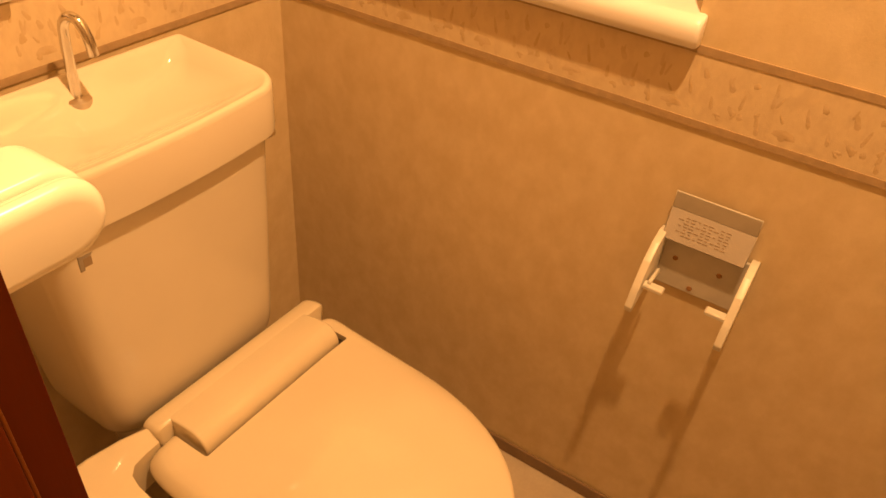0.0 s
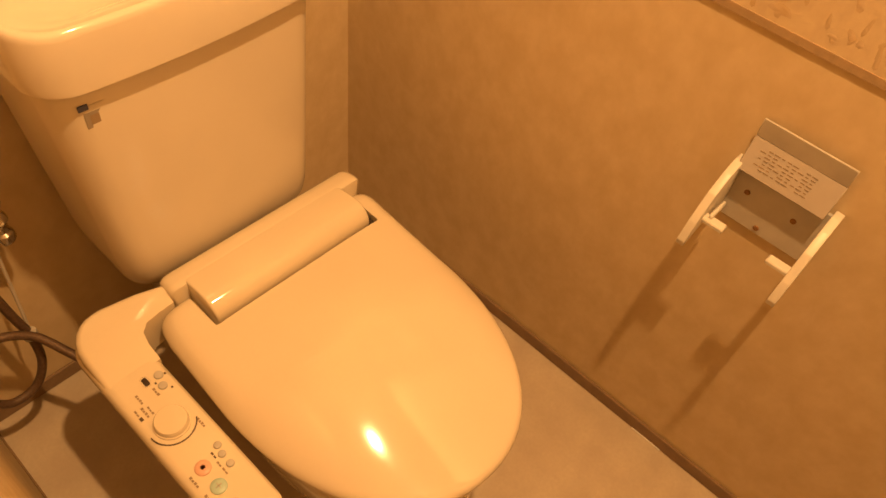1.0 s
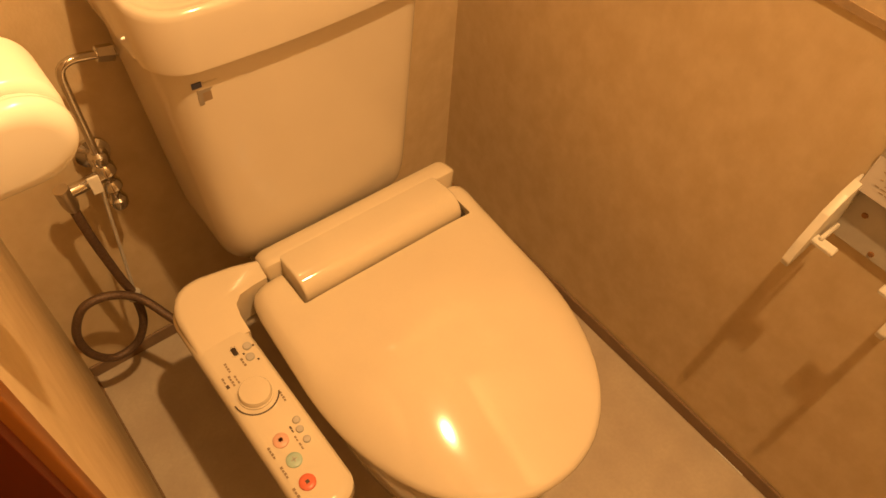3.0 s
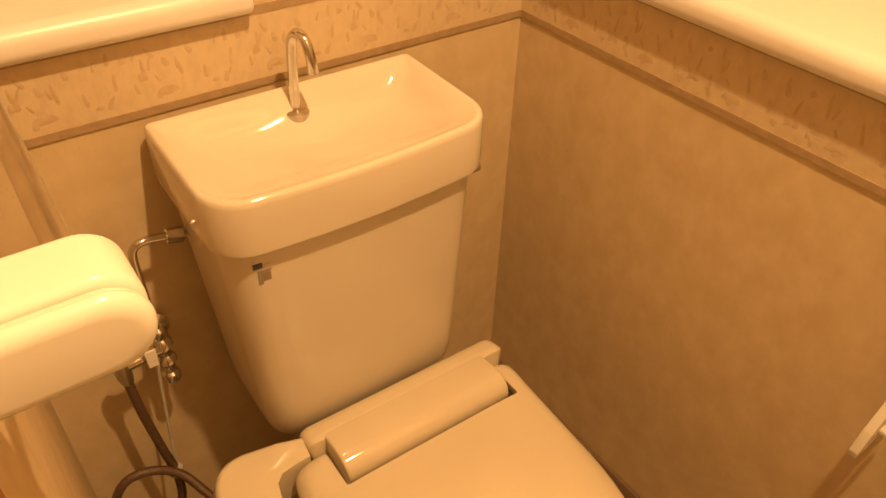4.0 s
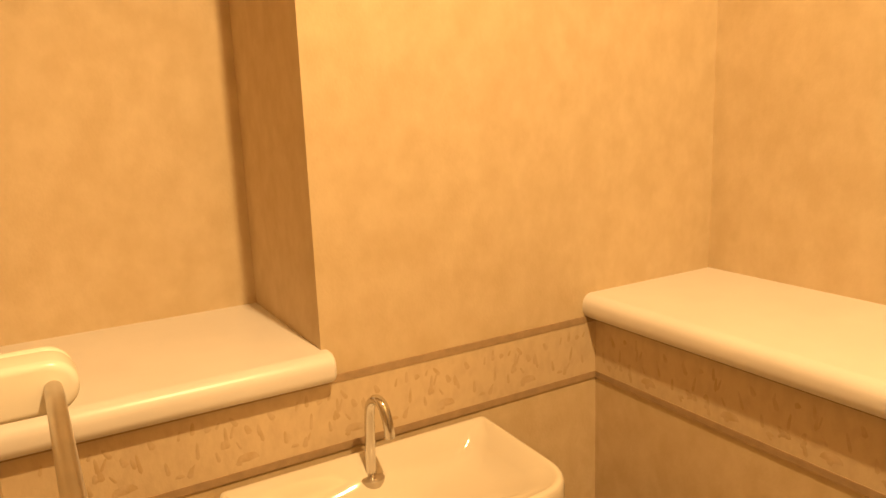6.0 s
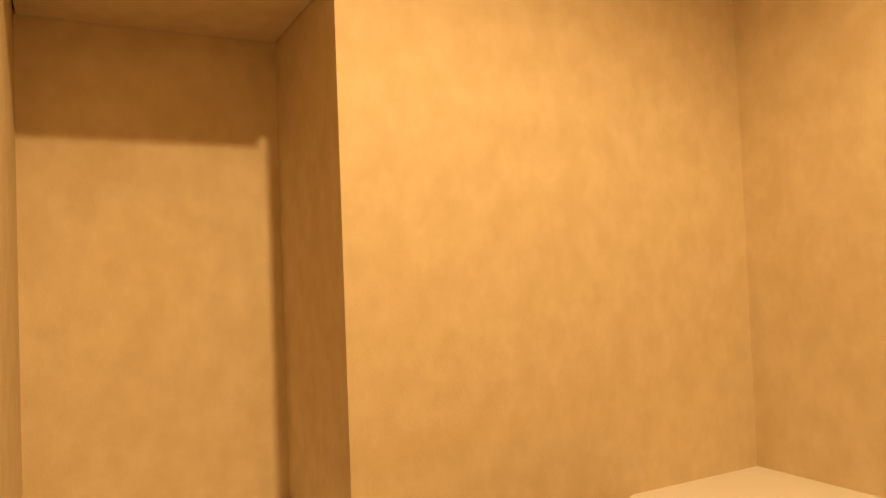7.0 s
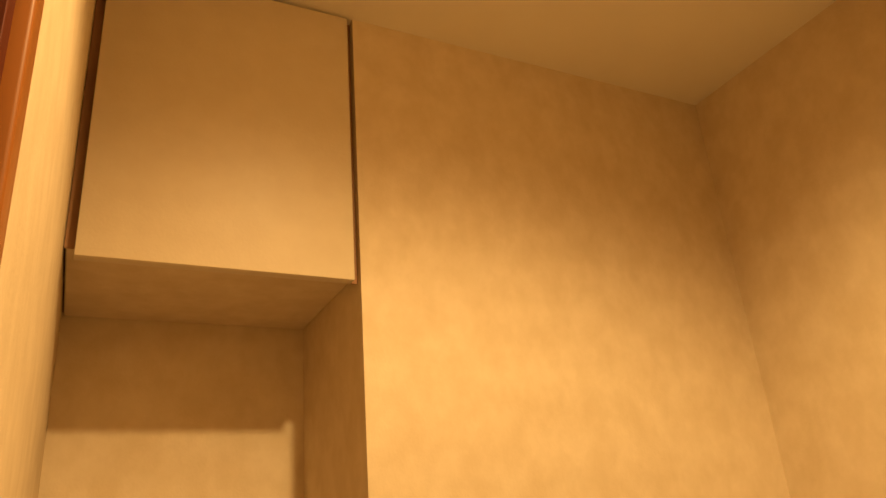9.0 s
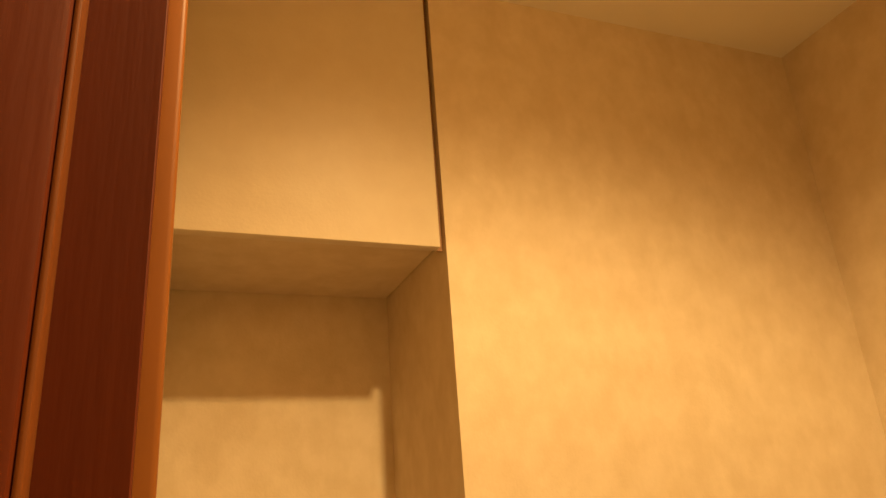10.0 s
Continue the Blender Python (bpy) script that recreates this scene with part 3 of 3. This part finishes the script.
# ---- water supply ----
pipe = thing("water_pipe", "chrome water supply pipe with a stop valve", "pipe")
part("elbow_pipe", tube([(-0.650, -0.055, 0.718), (-0.690, -0.058, 0.730), (-0.714, -0.060, 0.733), (-0.727, -0.060, 0.722), (-0.729, -0.059, 0.690), (-0.728, -0.057, 0.62), (-0.727, -0.055, 0.555)], 0.006, 12), CHROME, pipe)
part("nut", disc((-0.668, -0.056, 0.724), (1, 0.0, -0.25), [(-0.010, 0.011), (0.012, 0.012), (0.014, 0.008)], 6), CHROME, pipe)
part("valve_body", disc((-0.726, -0.010, 0.540), (0, -1, 0), [(0, 0.026), (0.006, 0.026), (0.010, 0.013), (0.055, 0.013), (0.060, 0.010)], 20), CHROME, pipe)
part("valve_neck", disc((-0.726, -0.055, 0.560), (0, -0.1, -1), [(-0.014, 0.009), (-0.010, 0.014), (0.004, 0.014), (0.008, 0.011), (0.014, 0.016), (0.024, 0.017), (0.030, 0.013), (0.040, 0.011), (0.046, 0.015), (0.054, 0.016), (0.060, 0.011), (0.074, 0.010), (0.078, 0.014), (0.090, 0.014), (0.096, 0.010), (0.099, 0.004)], 20), CHROME, pipe)
part("tee", tube([(-0.726, -0.062, 0.535), (-0.762, -0.070, 0.540), (-0.792, -0.074, 0.542)], 0.010, 12), CHROME, pipe)
part("tag", box(-0.757, -0.741, -0.088, -0.084, 0.530, 0.563, 0.001, 1), PLASTIC_WHITE, pipe, "small white plastic tag")
hose = thing("bidet_hose", "dark flexible hose coiled once beside the toilet", "hose")
part("hose_end", disc((-0.793, -0.076, 0.556), (0.08, 0, -1), [(0, 0.011), (0.030, 0.012), (0.045, 0.009)], 14), STEEL, hose)
pts = [(-0.790, -0.076, 0.520), (-0.786, -0.080, 0.44), (-0.776, -0.086, 0.34), (-0.769, -0.090, 0.285), (-0.774, -0.094, 0.215), (-0.802, -0.096, 0.165), (-0.845, -0.097, 0.160), (-0.874, -0.096, 0.205), (-0.876, -0.094, 0.268),
       (-0.848, -0.092, 0.318), (-0.806, -0.096, 0.322), (-0.766, -0.108, 0.296), (-0.740, -0.150, 0.268), (-0.722, -0.195, 0.262), (-0.712, -0.235, 0.300), (-0.708, -0.262, 0.350)]
part("hose_line", tube(pts, 0.0075, 12), HOSE, hose)
part("cord", tube([(-0.742, -0.074, 0.530), (-0.748, -0.072, 0.46), (-0.756, -0.074, 0.37), (-0.764, -0.084, 0.300)], 0.0028, 8), PLASTIC_GREY, hose, "thin pale cord tied to the hose")
part("clip", disc((-0.769, -0.096, 0.293), (0, 0.2, 1), [(-0.006, 0.012), (0.006, 0.012)], 12), PLASTIC_GREY, hose)

# ---- towel rail on the side wall ----
rail = thing("towel_rail", "slim metal towel rail between two white plastic brackets", "towel rail")


def stadium(x0, x1, y0, y1, z0, z1, r_end, r_edge, mat, name, label=""):
    """A block from the wall at x0 that ends round at x1, with softened edges."""
    zm, hz = (z0 + z1) / 2, (z1 - z0) / 2
    r = min(r_end, hz)
    outline = [(x0, -hz)]
    for i in range(11):
        a = radians(-90 + 90 * i / 10)
        outline.append((x1 - r + r * math.cos(a), -hz + r + r * math.sin(a)))
    for i in range(11):
        a = radians(90 * i / 10)
        outline.append((x1 - r + r * math.cos(a), hz - r + r * math.sin(a)))
    outline.append((x0, hz))
    rings = []
    steps = [(y1, r_edge)] + [(y1 - r_edge + r_edge * math.cos(radians(90 * i / 6)), r_edge * (1 - math.sin(radians(90 * i / 6)))) for i in range(1, 7)]
    steps += [(y0 + r_edge - r_edge * math.cos(radians(90 - 90 * i / 6)), r_edge * (1 - math.cos(radians(90 * i / 6)))) for i in range(0, 7)]
    for y, inset in steps:
        k = (hz - inset) / hz
        rings.append([(x0 if i in (0, len(outline) - 1) else x - inset, y, zm + z * k) for i, (x, z) in enumerate(outline)])
    return part(name, loft(rings), mat, rail, label)


part("rail_bar", tube([(-0.831, -0.606, 1.138), (-0.831, -0.240, 1.141)], 0.0075, 20, 1), STEEL, rail)
stadium(XL + 0.0005, -0.810, -0.246, -0.204, 1.117, 1.165, 0.024, 0.007, PLASTIC_WHITE, "bracket", "white rounded bracket")
stadium(XL + 0.0005, -0.811, -0.203, -0.190, 1.117, 1.165, 0.024, 0.006, PLASTIC_WHITE, "bracket_cover")
stadium(XL + 0.0005, -0.805, -0.643, -0.601, 1.1015, 1.1475, 0.022, 0.005, PLASTIC_WHITE, "bracket", "white rounded bracket")
stadium(XL + 0.0005, -0.8055, -0.660, -0.6435, 1.101, 1.147, 0.022, 0.009, PLASTIC_WHITE, "bracket_cover", "rounded snap-on bracket cover")

# ---- paper holder ----
holder = thing("paper_holder", "empty ivory toilet paper holder with its flap raised", "paper holder")
holder.location = (0, -0.021, 0.026)
Y0, Y1 = -0.764, -0.915
part("back_plate", box(-0.006, -0.0005, Y1 + 0.006, Y0 - 0.006, 0.583, 0.678, 0.002, 1), PLASTIC_GREY, holder, "grey plate with three screws")
for y, z in ((-0.798, 0.639), (-0.868, 0.638), (-0.833, 0.594)):
    part("screw", disc((-0.0055, y, z), (-1, 0, 0), [(0, 0.0045), (0.002, 0.004), (0.0025, 0.002)], 12), GAP, holder)


def cheek(y0, y1):
    prof = [(-0.001, 0.686), (-0.020, 0.688), (-0.045, 0.680), (-0.072, 0.660), (-0.096, 0.622), (-0.107, 0.592), (-0.105, 0.582), (-0.096, 0.584), (-0.078, 0.597), (-0.05, 0.602), (-0.02, 0.598), (-0.001, 0.588)]
    bm = loft([[(x, y, z) for x, z in prof] for y in (y0, y1)])
    bmesh.ops.bevel(bm, geom=[e for e in bm.edges], offset=0.0015, segments=2, profile=0.5, affect="EDGES")
    return part("side_cheek", bm, HOLDER, holder)


cheek(Y0, Y0 - 0.012)
cheek(Y1, Y1 + 0.012)
for y, side in ((Y0 - 0.009, -1), (Y1 + 0.009, 1)):
    part("spindle_tab", box(-0.078, -0.062, min(y, y + side * 0.034), max(y, y + side * 0.034), 0.613, 0.621, 0.002, 1), HOLDER, holder)
part("spindle_arm", box(-0.072, -0.030, Y0 - 0.022, Y0 - 0.016, 0.619, 0.627, 0.002, 1), HOLDER, holder)
flap = part("flap", box(-0.0015, 0.0015, -0.0635, 0.0635, 0, 0.052, 0.001, 1, m=pose(-0.022, -0.834, 0.678, 0, 16, 0)), FLAP, holder, "raised flap with faint printed lines")
part("flap_lip", box(-0.0015, 0.0015, -0.0635, 0.0635, 0, 0.031, 0.001, 1, m=pose(-0.008, -0.834, 0.7275, 0, -8, 0)), PLASTIC_GREY, holder, "bent front lip of the flap")
for i in range(7):
    for k in range(9):
        if (i * 3 + k * 5) % 6:
            w = 0.0020 + 0.0010 * ((i + k) % 3)
            part("marking", box(-0.0021, -0.0016, -w, w, 0.0, 0.0011, m=pose(-0.022, -0.834, 0.678, 0, 16, 0) @ pose(0, 0.044 - k * 0.0088, 0.012 + i * 0.0048)), INK_FAINT, flap)
